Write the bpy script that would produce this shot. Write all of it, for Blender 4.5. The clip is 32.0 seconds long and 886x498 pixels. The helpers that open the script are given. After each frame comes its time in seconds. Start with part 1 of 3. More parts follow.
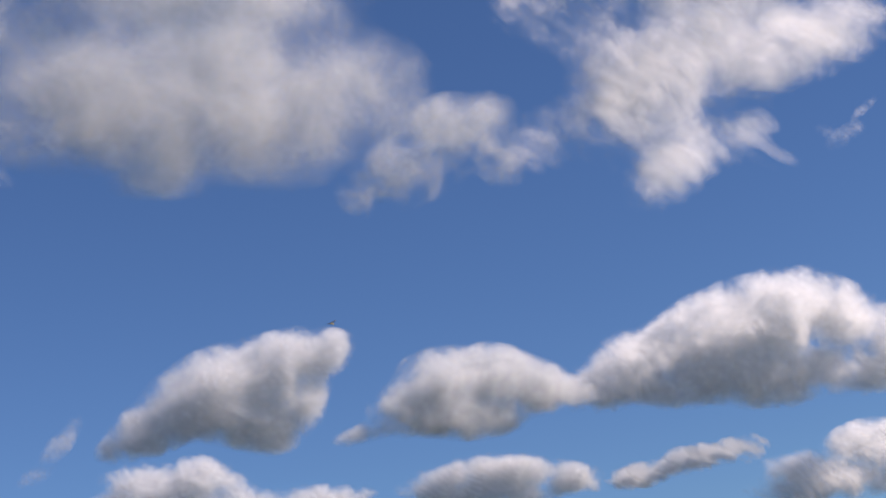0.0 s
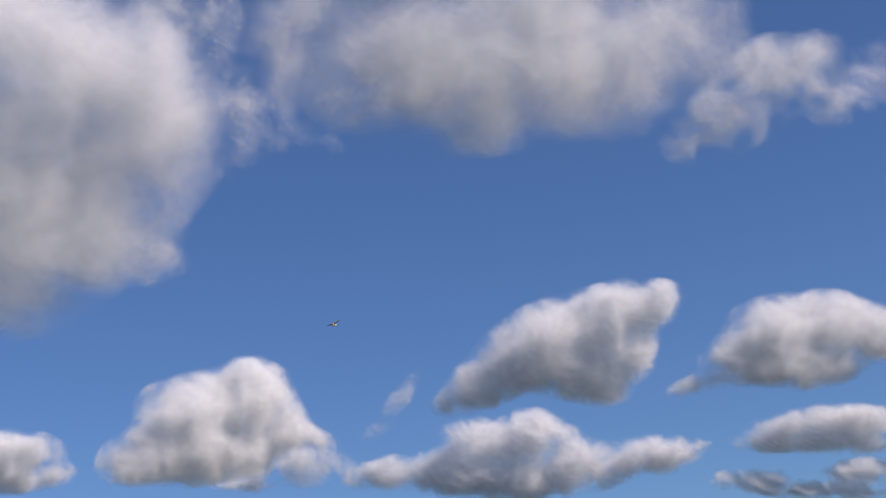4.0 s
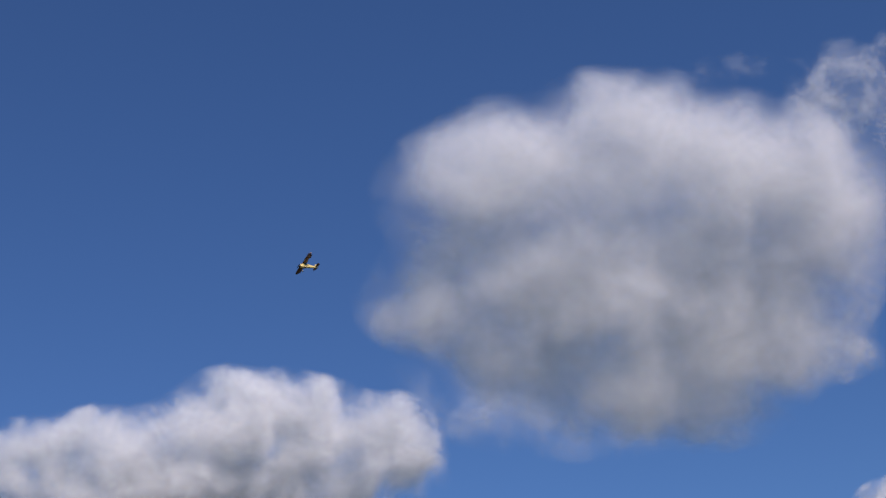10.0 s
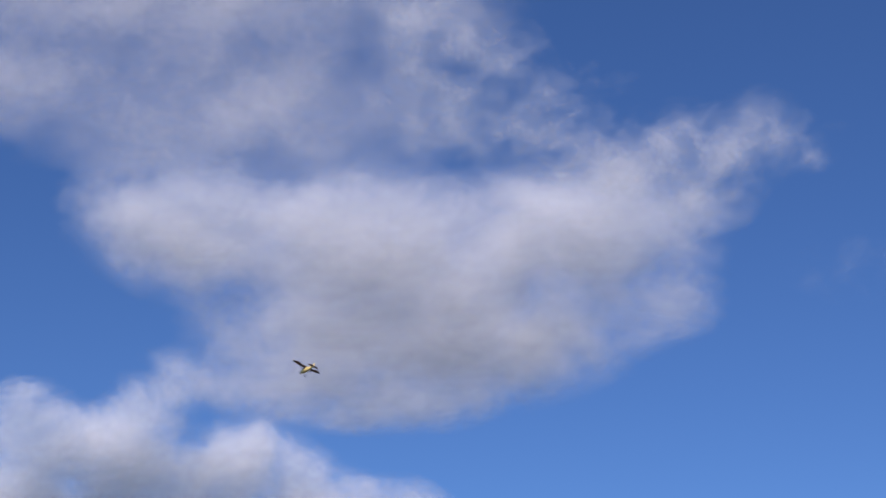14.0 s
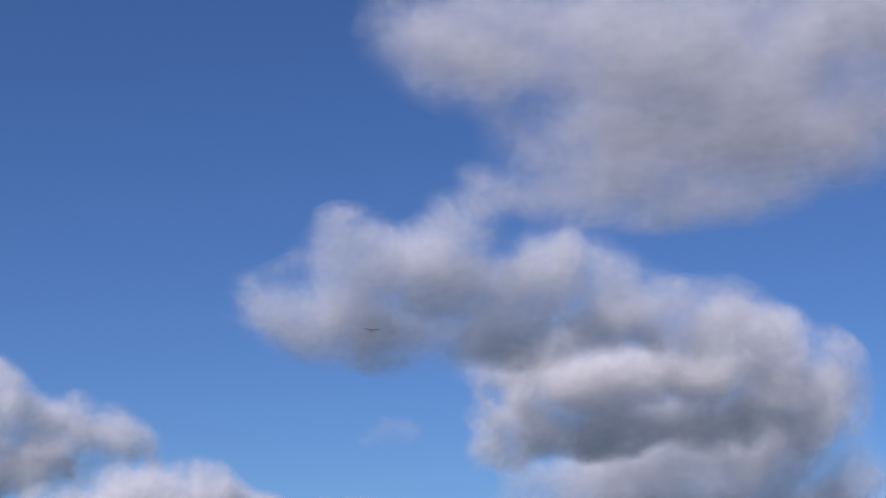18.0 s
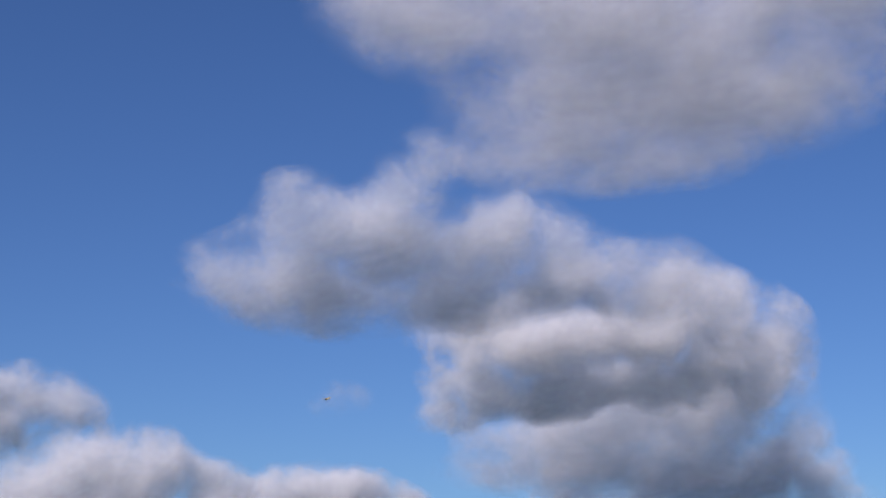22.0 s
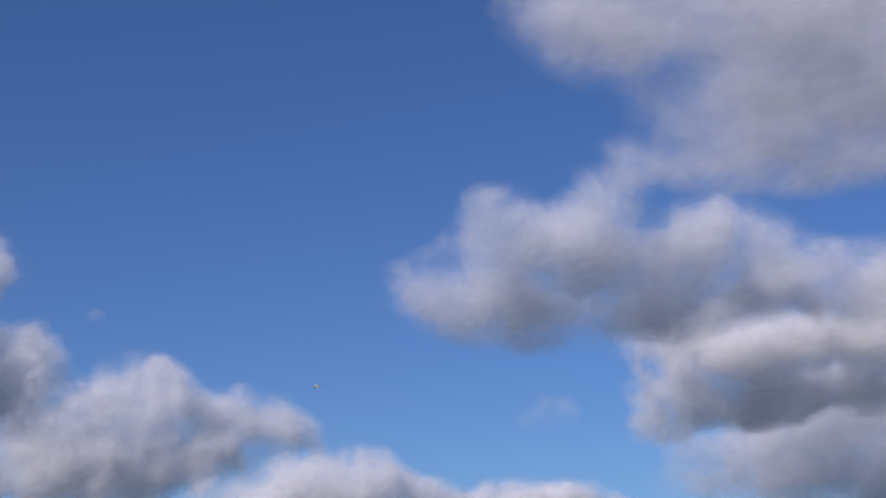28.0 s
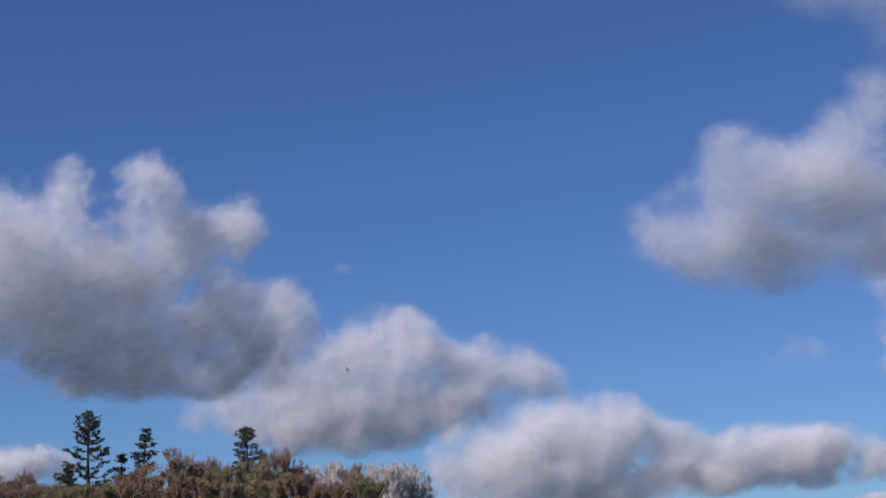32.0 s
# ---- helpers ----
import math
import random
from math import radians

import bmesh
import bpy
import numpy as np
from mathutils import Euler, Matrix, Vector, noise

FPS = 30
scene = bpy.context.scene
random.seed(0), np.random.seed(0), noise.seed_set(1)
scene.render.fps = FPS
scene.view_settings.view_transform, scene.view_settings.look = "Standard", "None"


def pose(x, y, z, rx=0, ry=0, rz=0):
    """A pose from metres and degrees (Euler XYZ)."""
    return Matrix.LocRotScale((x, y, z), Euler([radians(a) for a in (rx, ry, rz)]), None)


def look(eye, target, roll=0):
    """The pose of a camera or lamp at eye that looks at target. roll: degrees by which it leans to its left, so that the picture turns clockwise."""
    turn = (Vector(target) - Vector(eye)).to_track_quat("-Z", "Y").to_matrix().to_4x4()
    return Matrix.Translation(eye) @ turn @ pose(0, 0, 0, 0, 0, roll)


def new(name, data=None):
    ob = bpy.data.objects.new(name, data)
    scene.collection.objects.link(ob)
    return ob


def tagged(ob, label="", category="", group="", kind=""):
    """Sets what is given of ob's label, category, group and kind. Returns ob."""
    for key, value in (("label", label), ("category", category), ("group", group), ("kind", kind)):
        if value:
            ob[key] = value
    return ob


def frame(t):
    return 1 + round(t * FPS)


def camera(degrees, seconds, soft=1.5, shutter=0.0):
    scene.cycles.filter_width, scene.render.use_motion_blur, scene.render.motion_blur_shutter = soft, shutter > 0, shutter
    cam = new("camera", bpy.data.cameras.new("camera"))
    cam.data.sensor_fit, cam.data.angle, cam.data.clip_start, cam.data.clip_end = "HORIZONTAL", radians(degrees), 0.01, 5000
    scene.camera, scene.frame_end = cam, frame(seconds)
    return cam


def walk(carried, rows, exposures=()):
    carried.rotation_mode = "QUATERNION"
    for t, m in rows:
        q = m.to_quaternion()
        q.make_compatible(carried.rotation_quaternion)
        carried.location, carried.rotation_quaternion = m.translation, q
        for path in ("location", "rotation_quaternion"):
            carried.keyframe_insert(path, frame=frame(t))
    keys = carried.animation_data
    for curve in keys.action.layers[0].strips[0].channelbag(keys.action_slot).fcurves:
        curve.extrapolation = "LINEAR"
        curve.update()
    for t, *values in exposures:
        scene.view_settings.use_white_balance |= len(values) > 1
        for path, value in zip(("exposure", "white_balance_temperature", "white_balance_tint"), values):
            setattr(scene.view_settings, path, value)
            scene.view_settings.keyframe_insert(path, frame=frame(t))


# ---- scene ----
# The eye stands still on a field and turns to follow a model aeroplane.
EYE = (0.0, 0.0, 1.6)
cam = camera(33.57, 32.0, soft=1.5)
# seconds, then the turns of pose() in degrees
TURNS = [
    (0, 105.9, 8.72, -117.18), (0.5, 106.2, 8.48, -116.05), (1, 106.37, 8.01, -114.9), (1.5, 106.46, 7.84, -113.19),
    (2, 106.38, 7.69, -111.37), (2.5, 106.21, 7.44, -109.57), (3, 106, 7.25, -107.7), (3.5, 105.89, 7.29, -105.8),
    (5.5, 106.6, 7.21, -100.79), (6, 107.39, 7.35, -99.19), (6.5, 108.14, 7.5, -97.84), (7, 108.77, 7.21, -96.61),
    (7.5, 109.44, 7.55, -94.91), (8, 110.17, 7.93, -92.71), (8.5, 110.86, 7.3, -89.77), (9, 111.5, 6.82, -86.46),
    (9.5, 112.28, 6.53, -82.33), (10, 113.24, 6.43, -76.63), (10.5, 114.05, 6.14, -70.58), (11, 114.58, 5.83, -63.99),
    (11.5, 114.2, 5.04, -57.33), (12, 114.02, 4.39, -52.83), (12.5, 113.9, 3.85, -50.66), (13, 114.02, 2.27, -45.18),
    (13.5, 112.82, -0.52, -34.98), (14, 111.3, -1.39, -28.17), (14.5, 109.48, -0.72, -24.46), (15, 108.44, 0.09, -21.8),
    (15.5, 107.29, 0.59, -19.33), (17.5, 103.73, -0.11, -15.35), (18, 103.5, -0.63, -15.7), (18.5, 103.55, -1.08, -16.72),
    (19, 103.04, -0.98, -16.96), (19.5, 102.28, -1.67, -18.84), (20, 101.89, -1.71, -19.16), (20.5, 102.31, -1.44, -18.91),
    (21, 102.27, -1.09, -18.06), (21.5, 102.23, -0.55, -17.87), (22, 102.13, 0.27, -17.51), (22.5, 101.9, 0.62, -16.58),
    (23, 101.61, 0.88, -15.65), (23.5, 101.42, 1.2, -14.71), (24, 101.47, 1.36, -13.72), (24.5, 101.61, 1.25, -12.72),
    (25, 101.78, 1.36, -11.5), (25.5, 101.93, 1.14, -10.73), (27.5, 102.65, 1.25, -9.36), (28, 102.76, 1.28, -9.28),
    (28.5, 102.79, 1.14, -9.21), (29, 102.2, 0.98, -9.01), (29.5, 101.41, 1.2, -7.7), (30, 100.91, 1.49, -5.56),
    (30.5, 100.65, 1.66, -3.7), (31, 100.64, 1.49, -2.08), (31.5, 100.78, 1.57, -0.67), (32, 100.92, 1.47, 0.28),
]
walk(cam, [(t, pose(*EYE, a, b, c)) for t, a, b, c in TURNS], exposures=[(0, 0.38, 7400, 24), (7, 0.30, 7050, 24), (9, 0.17, 6850, 24), (10, 0.14, 6800, 23), (11, 0.38, 6600, 24), (12, 0.48, 6600, 25), (13, 0.55, 6500, 24), (14, 0.32, 6500, 25), (15, 0.21, 6500, 25), (20, 0.08, 6600, 26), (26, 0.07, 6600, 26), (32, 0.05, 6600, 26)])

# ---- light ----
SUN_AZ, SUN_EL = -224.0, 40.0     # degrees to the left of +y, degrees above the horizon


def heading(az, el=0.0):
    """The unit vector at az degrees to the left of +y and el degrees up."""
    a, e = radians(az), radians(el)
    return Vector((-math.sin(a) * math.cos(e), math.cos(a) * math.cos(e), math.sin(e)))


world = bpy.data.worlds.new("sky")
scene.world = world
world.use_nodes = True
wt = world.node_tree
sky = wt.nodes.new("ShaderNodeTexSky")
sky.sky_type = "NISHITA"
sky.sun_disc = False
sky.sun_elevation = radians(SUN_EL)
sky.sun_rotation = radians(-SUN_AZ)
sky.air_density, sky.dust_density, sky.ozone_density = 1.0, 0.3, 3.0
# clear cold air: the haze near the horizon is kept thin by lifting the direction a little
wco = wt.nodes.new("ShaderNodeTexCoord")
lift = wt.nodes.new("ShaderNodeVectorMath")
lift.operation = "ADD"
lift.inputs[1].default_value = (0, 0, 0.04)
unit = wt.nodes.new("ShaderNodeVectorMath")
unit.operation = "NORMALIZE"
deep = wt.nodes.new("ShaderNodeMix")
deep.data_type, deep.blend_type = "RGBA", "MULTIPLY"
deep.inputs["Factor"].default_value = 1.0
deep.inputs["B"].default_value = (0.50, 0.84, 1.22, 1)
wt.links.new(wco.outputs["Generated"], lift.inputs[0])
wt.links.new(lift.outputs[0], unit.inputs[0])
wt.links.new(unit.outputs[0], sky.inputs["Vector"])
wt.links.new(sky.outputs["Color"], deep.inputs["A"])
wt.links.new(deep.outputs["Result"], wt.nodes["Background"].inputs["Color"])
wt.nodes["Background"].inputs["Strength"].default_value = 0.066

sun_data = bpy.data.lights.new("sun", "SUN")
sun_data.energy, sun_data.angle, sun_data.color = 3.1, radians(2.0), (1.0, 0.97, 0.945)
sun = new("sun", sun_data)
sun.matrix_world = look(heading(SUN_AZ, SUN_EL) * 100, (0, 0, 0))


# ---- materials ----
def node_mat(name):
    m = bpy.data.materials.new(name)
    m.use_nodes = True
    nt = m.node_tree
    return m, nt, nt.nodes["Principled BSDF"]


def add(nt, kind, **values):
    n = nt.nodes.new(kind)
    for key, value in values.items():
        n.inputs[key.replace("_", " ")].default_value = value
    return n


def surface(name, dark, light, rough=0.6, scale=3.0, metal=0.0, bump=0.0, fine=40.0, spec=0.5):
    """A surface whose colour varies between two tones at two scales."""
    m, nt, b = node_mat(name)
    co = nt.nodes.new("ShaderNodeTexCoord")
    big = add(nt, "ShaderNodeTexNoise", Scale=scale, Detail=5.0, Roughness=0.6)
    small = add(nt, "ShaderNodeTexNoise", Scale=fine, Detail=3.0, Roughness=0.6)
    info = nt.nodes.new("ShaderNodeObjectInfo")
    for n in (big, small):
        nt.links.new(co.outputs["Object"], n.inputs["Vector"])
    mean = nt.nodes.new("ShaderNodeMath")
    mean.operation = "MULTIPLY_ADD"
    mean.inputs[1].default_value = 0.4
    nt.links.new(small.outputs["Fac"], mean.inputs[0])
    share = nt.nodes.new("ShaderNodeMath")
    share.operation = "MULTIPLY"
    share.inputs[1].default_value = 0.6
    nt.links.new(big.outputs["Fac"], share.inputs[0])
    nt.links.new(share.outputs[0], mean.inputs[2])
    ramp = nt.nodes.new("ShaderNodeValToRGB")
    ramp.color_ramp.elements[0].position, ramp.color_ramp.elements[1].position = 0.35, 0.65
    ramp.color_ramp.elements[0].color, ramp.color_ramp.elements[1].color = (*dark, 1), (*light, 1)
    nt.links.new(mean.outputs[0], ramp.inputs[0])
    tone = add(nt, "ShaderNodeHueSaturation")
    vary = nt.nodes.new("ShaderNodeMapRange")
    vary.inputs["To Min"].default_value, vary.inputs["To Max"].default_value = 0.85, 1.15
    nt.links.new(info.outputs["Random"], vary.inputs["Value"])
    nt.links.new(vary.outputs[0], tone.inputs["Value"])
    nt.links.new(ramp.outputs[0], tone.inputs["Color"])
    nt.links.new(tone.outputs[0], b.inputs["Base Color"])
    b.inputs["Roughness"].default_value = rough
    b.inputs["Metallic"].default_value = metal
    b.inputs["Specular IOR Level"].default_value = spec
    if bump:
        bp = add(nt, "ShaderNodeBump", Strength=bump, Distance=0.02)
        nt.links.new(small.outputs["Fac"], bp.inputs["Height"])
        nt.links.new(bp.outputs[0], b.inputs["Normal"])
    return m


scene.cycles.transparent_max_bounces = 64


def vapour(name, scale, tear, width, knobs=0.0):
    """Cloud: white scattering droplets, clear where the cloud is thin. Turbulence of the given scale
    eats into the body by tear, and the rim thickens over width; knobs adds rounded cauliflower lumps."""
    m, nt, b = node_mat(name)
    nt.nodes.remove(b)
    out = nt.nodes["Material Output"]

    def maths(operation, a, b=0.0, clamp=False):
        n = nt.nodes.new("ShaderNodeMath")
        n.operation, n.use_clamp = operation, clamp
        for k, value in enumerate((a, b)):
            if isinstance(value, float):
                n.inputs[k].default_value = value
            else:
                nt.links.new(value, n.inputs[k])
        return n.outputs[0]

    def stored(attribute):
        n = nt.nodes.new("ShaderNodeAttribute")
        n.attribute_name = attribute
        return n.outputs["Fac"]

    co = nt.nodes.new("ShaderNodeTexCoord")
    eddy = add(nt, "ShaderNodeTexNoise", Scale=scale, Detail=6.0, Roughness=0.54, Distortion=0.3)
    nt.links.new(co.outputs["Object"], eddy.inputs["Vector"])
    body = stored("body")
    eaten = maths("MULTIPLY", maths("SUBTRACT", eddy.outputs["Fac"], 0.46), maths("MULTIPLY", stored("fray"), tear))
    grain = nt.nodes.new("ShaderNodeTexWhiteNoise")
    nt.links.new(co.outputs["Object"], grain.inputs["Vector"])
    droplet = maths("MULTIPLY", maths("SUBTRACT", grain.outputs["Value"], 0.5), 0.5)
    rest = maths("SUBTRACT", maths("ADD", body, droplet), eaten)
    if knobs:
        lump = add(nt, "ShaderNodeTexVoronoi", Scale=scale * 1.1, Detail=2.0, Roughness=0.5)
        lump.feature, lump.normalize = "F1", True
        bent = add(nt, "ShaderNodeVectorMath")
        bent.operation = "MULTIPLY_ADD"
        bent.inputs[1].default_value = (0.5 / scale,) * 3
        nt.links.new(eddy.outputs["Color"], bent.inputs[0])
        nt.links.new(co.outputs["Object"], bent.inputs[2])
        nt.links.new(bent.outputs[0], lump.inputs["Vector"])
        rest = maths("SUBTRACT", rest, maths("MULTIPLY", maths("SUBTRACT", lump.outputs["Distance"], 0.15), knobs))
    share = maths("POWER", maths("DIVIDE", rest, width, True), 1.8)
    rim = maths("MULTIPLY", body, 7.0, True)
    depth = maths("MULTIPLY", maths("MULTIPLY", share, rim), stored("optical"))
    held = maths("SUBTRACT", 1.0, maths("POWER", math.exp(-1.0), depth))
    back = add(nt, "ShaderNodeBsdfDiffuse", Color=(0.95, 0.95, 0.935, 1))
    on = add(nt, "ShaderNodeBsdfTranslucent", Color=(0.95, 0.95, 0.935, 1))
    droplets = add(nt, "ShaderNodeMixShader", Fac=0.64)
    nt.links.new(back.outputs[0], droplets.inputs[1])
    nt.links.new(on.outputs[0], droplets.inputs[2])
    clear = nt.nodes.new("ShaderNodeBsdfTransparent")
    mix = nt.nodes.new("ShaderNodeMixShader")
    nt.links.new(held, mix.inputs[0])
    nt.links.new(clear.outputs[0], mix.inputs[1])
    nt.links.new(droplets.outputs[0], mix.inputs[2])
    nt.links.new(mix.outputs[0], out.inputs["Surface"])
    return m


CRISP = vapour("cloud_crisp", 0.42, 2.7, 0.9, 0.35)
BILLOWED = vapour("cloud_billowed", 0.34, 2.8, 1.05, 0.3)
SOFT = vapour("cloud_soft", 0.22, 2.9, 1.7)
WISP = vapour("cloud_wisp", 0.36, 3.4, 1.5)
GRASS = surface("grass", (0.032, 0.035, 0.021), (0.062, 0.064, 0.040), 0.9, 0.05, fine=2.0)
YELLOW = surface("yellow_film", (0.78, 0.58, 0.16), (0.85, 0.66, 0.24), 0.34, 1.5)
UMBER = surface("brown_film", (0.185, 0.091, 0.054), (0.275, 0.138, 0.083), 0.4, 1.5)
BLACK = surface("black_paint", (0.012, 0.012, 0.013), (0.03, 0.03, 0.032), 0.35, 6.0)
RUBBER = surface("rubber", (0.015, 0.015, 0.015), (0.03, 0.03, 0.03), 0.8, 20.0)
STEEL = surface("steel_wire", (0.4, 0.4, 0.42), (0.55, 0.55, 0.56), 0.35, 20.0, 1.0)
SMOKED = surface("smoked_window", (0.02, 0.025, 0.03), (0.04, 0.045, 0.05), 0.08, 4.0)
CREAM = surface("cream_film", (0.72, 0.68, 0.56), (0.8, 0.77, 0.66), 0.32, 2.0)
PINE_BARK = surface("pine_bark", (0.05, 0.035, 0.025), (0.12, 0.08, 0.055), 0.95, 1.5, bump=0.6)
NEEDLES = surface("pine_needles", (0.058, 0.072, 0.038), (0.112, 0.13, 0.064), 0.7, 0.8, fine=6.0)
PALE_BARK = surface("pale_bark", (0.46, 0.42, 0.37), (0.74, 0.70, 0.63), 0.9, 2.0, bump=0.4)
BROWN_BARK = surface("brown_bark", (0.13, 0.09, 0.065), (0.25, 0.175, 0.125), 0.9, 2.0, bump=0.4)
RED_TWIG = surface("reddish_twigs", (0.20, 0.14, 0.095), (0.36, 0.265, 0.185), 0.85, 0.9)
OLIVE = surface("olive_spring_leaf", (0.19, 0.175, 0.065), (0.33, 0.295, 0.12), 0.7, 0.9)
RUST = surface("rusty_bud_leaf", (0.225, 0.135, 0.068), (0.39, 0.255, 0.135), 0.75, 0.9)


# ---- making ----
def part(name, bm, material, parent=None, label="", smooth=False, kind=""):
    me = bpy.data.meshes.new(name)
    bm.normal_update()
    bm.to_mesh(me)
    bm.free()
    me.materials.append(material)
    if smooth:
        me.shade_smooth()
    ob = new(name, me)
    ob.parent = parent
    return tagged(ob, label, kind=kind)


def raw(name, verts, faces, material, parent=None, label="", kind="", smooth=False):
    me = bpy.data.meshes.new(name)
    me.from_pydata(verts, [], faces)
    me.materials.append(material)
    if smooth:
        me.shade_smooth()
    me.update()
    ob = new(name, me)
    ob.parent = parent
    return tagged(ob, label, kind=kind)


def loft(rings, close=True):
    """A bmesh through rings of equally many points, closed at both ends."""
    bm = bmesh.new()
    rows = [[bm.verts.new(p) for p in ring] for ring in rings]
    n = len(rows[0])
    for a, b in zip(rows, rows[1:]):
        for i in range(n):
            bm.faces.new((a[i], a[(i + 1) % n], b[(i + 1) % n], b[i]))
    if close:
        bm.faces.new(rows[0][::-1])
        bm.faces.new(rows[-1])
    bmesh.ops.recalc_face_normals(bm, faces=bm.faces)
    return bm


def tube(points, radii, sides=6):
    """A bmesh of a tapering round bar along points."""
    rings = []
    for i, p in enumerate(points):
        p = Vector(p)
        ahead = Vector(points[min(i + 1, len(points) - 1)]) - Vector(points[max(i - 1, 0)])
        q = ahead.to_track_quat("Z", "Y")
        rings.append([p + q @ Vector((radii[i] * math.cos(a), radii[i] * math.sin(a), 0))
                      for a in (2 * math.pi * k / sides for k in range(sides))])
    return loft(rings)


# ---- clouds ----
def cloud(label, az, el, stuff, puffs, nearer=1.0, lean=0.0, tilt=0.0, thick=5.0, fray=1.0, deep=1.0):
    """A cloud in the direction az, el, its size in hundredths of its distance. puffs: places across and up,
    two radii, turn, substance and how far each one stands out towards the eye. The body is a stack of thin
    veils of droplets, which lie across the way of the light. Its crown leans over its base by lean, its
    right over its left by tilt; thick is how much light it holds back, fray tears its rim."""
    far = nearer * min(4200.0, 620.0 / math.sin(radians(max(el, 8.0))))
    P = np.array([(*p, 0.0)[:7] for p in puffs], float)
    P[:, 2:4] *= 1.14
    rw = deep * (0.45 * np.minimum(P[:, 2], P[:, 3]) + 0.35 * np.sqrt(P[:, 2] * P[:, 3]))
    um, vm = P[:, 0].mean(), P[:, 1].mean()
    away = heading(az, el)
    stand = look((0, 0, 0), away)
    light = stand.inverted().to_3x3() @ heading(SUN_AZ, SUN_EL)
    n = (Vector((0, 0, 1)) + (0.8 if light.z > -0.05 else -0.8) * light).normalized()
    e1 = Vector((0, 1, 0)).cross(n).normalized()
    e2 = n.cross(e1)
    axes = np.array([e1, e2, n])
    # how far the body reaches along the axes of the stack
    rng = np.random.default_rng(4)
    ball = rng.normal(size=(300, 3))
    ball /= np.linalg.norm(ball, axis=1)[:, None]
    rim = []
    for (pu, pv, ru, rv, tn, d, out), rd in zip(P, rw):
        ct, st = math.cos(radians(tn)), math.sin(radians(tn))
        a, b = ball[:, 0] * ru, ball[:, 1] * rv
        u, v = pu + a * ct - b * st, pv + a * st + b * ct
        rim.append(np.stack([u, v, out + ball[:, 2] * rd + lean * (v - vm) + tilt * (u - um)], 1) @ axes.T)
    rim = np.concatenate(rim)
    low, top = rim.min(0), rim.max(0)
    sheets = VEILS if len(puffs) > 3 else 8
    gap = (top[2] - low[2]) / (sheets + 0.3)
    step = min(0.5, max(0.17, (top[0] - low[0]) / 80.0))
    A, B = np.meshgrid(np.arange(low[0], top[0] + step, step), np.arange(low[1], top[1] + step, step))
    ny, nx = A.shape
    index = np.arange(nx * ny).reshape(ny, nx)
    cells = np.stack([index[:-1, :-1], index[:-1, 1:], index[1:, 1:], index[1:, :-1]], -1).reshape(-1, 4)
    places, quads, bodies, count = [], [], [], 0
    for k in range(sheets):
        c = low[2] + gap * (k + 0.65)
        u, v, w = (A * e1[i] + B * e2[i] + c * n[i] for i in range(3))
        w0 = w - lean * (v - vm) - tilt * (u - um)
        total = np.zeros(A.shape)
        for (pu, pv, ru, rv, tn, d, out), rd in zip(P, rw):
            ct, st = math.cos(radians(tn)), math.sin(radians(tn))
            a, b = ((u - pu) * ct + (v - pv) * st) / ru, (-(u - pu) * st + (v - pv) * ct) / rv
            r2 = a * a + b * b + ((w0 - out) / rd) ** 2
            total += np.where(r2 < 1.5, np.exp(5.0 * d * np.clip(1.0 - r2, -1.0, 1.0)) - math.exp(-2.5 * d), 0)
        body = np.log(np.maximum(total, 1e-3)) / 5.0
        inside = (body > -0.02).ravel()
        kept = cells[inside[cells].any(1)]
        used = np.unique(kept)
        where = np.full(nx * ny, -1)
        where[used] = np.arange(len(used)) + count
        quads.append(where[kept])
        places.append(np.stack([u.ravel()[used], v.ravel()[used], w.ravel()[used]], 1))
        bodies.append(body.ravel()[used])
        count += len(used)
    me = bpy.data.meshes.new("cloud")
    me.from_pydata(np.concatenate(places).tolist(), [], np.concatenate(quads).tolist())
    depth = 2.0 * float(np.average(rw, weights=rw))
    for name, values in (("body", np.concatenate(bodies)), ("fray", np.full(count, fray)), ("optical", np.full(count, 2.4 * thick * gap / depth))):
        me.attributes.new(name, "FLOAT", "POINT").data.foreach_set("value", values.astype(np.float32))
    me.materials.append(stuff)
    me.update()
    ob = new("cloud", me)
    ob.matrix_world = Matrix.Translation(away * far + Vector(EYE)) @ stand @ Matrix.Scale(far / 100.0, 4)
    return tagged(ob, label, "cloud", "clouds in the sky")


VEILS = 22


# ---- the setting ----
def ground():
    bm = bmesh.new()
    n, rings = 72, [0.5, 6, 20, 50, 100, 170, 300, 600, 1200, 2500, 4900]
    rows = []
    for r in rings:
        row = []
        for i in range(n):
            a = 2 * math.pi * i / n
            x, y = r * math.cos(a), r * math.sin(a)
            row.append(bm.verts.new((x, y, 0.12 * noise.noise((x * 0.05, y * 0.05, 0)) * min(1, r / 20))))
        rows.append(row)
    for a, b in zip(rows, rows[1:]):
        for i in range(n):
            bm.faces.new((a[i], a[(i + 1) % n], b[(i + 1) % n], b[i]))
    bm.faces.new(rows[0])
    bmesh.ops.recalc_face_normals(bm, faces=bm.faces)
    ob = part("ground", bm, GRASS, smooth=True)
    tagged(ob, "wide grassy flying field reaching the horizon", "ground", kind="structure")


ground()

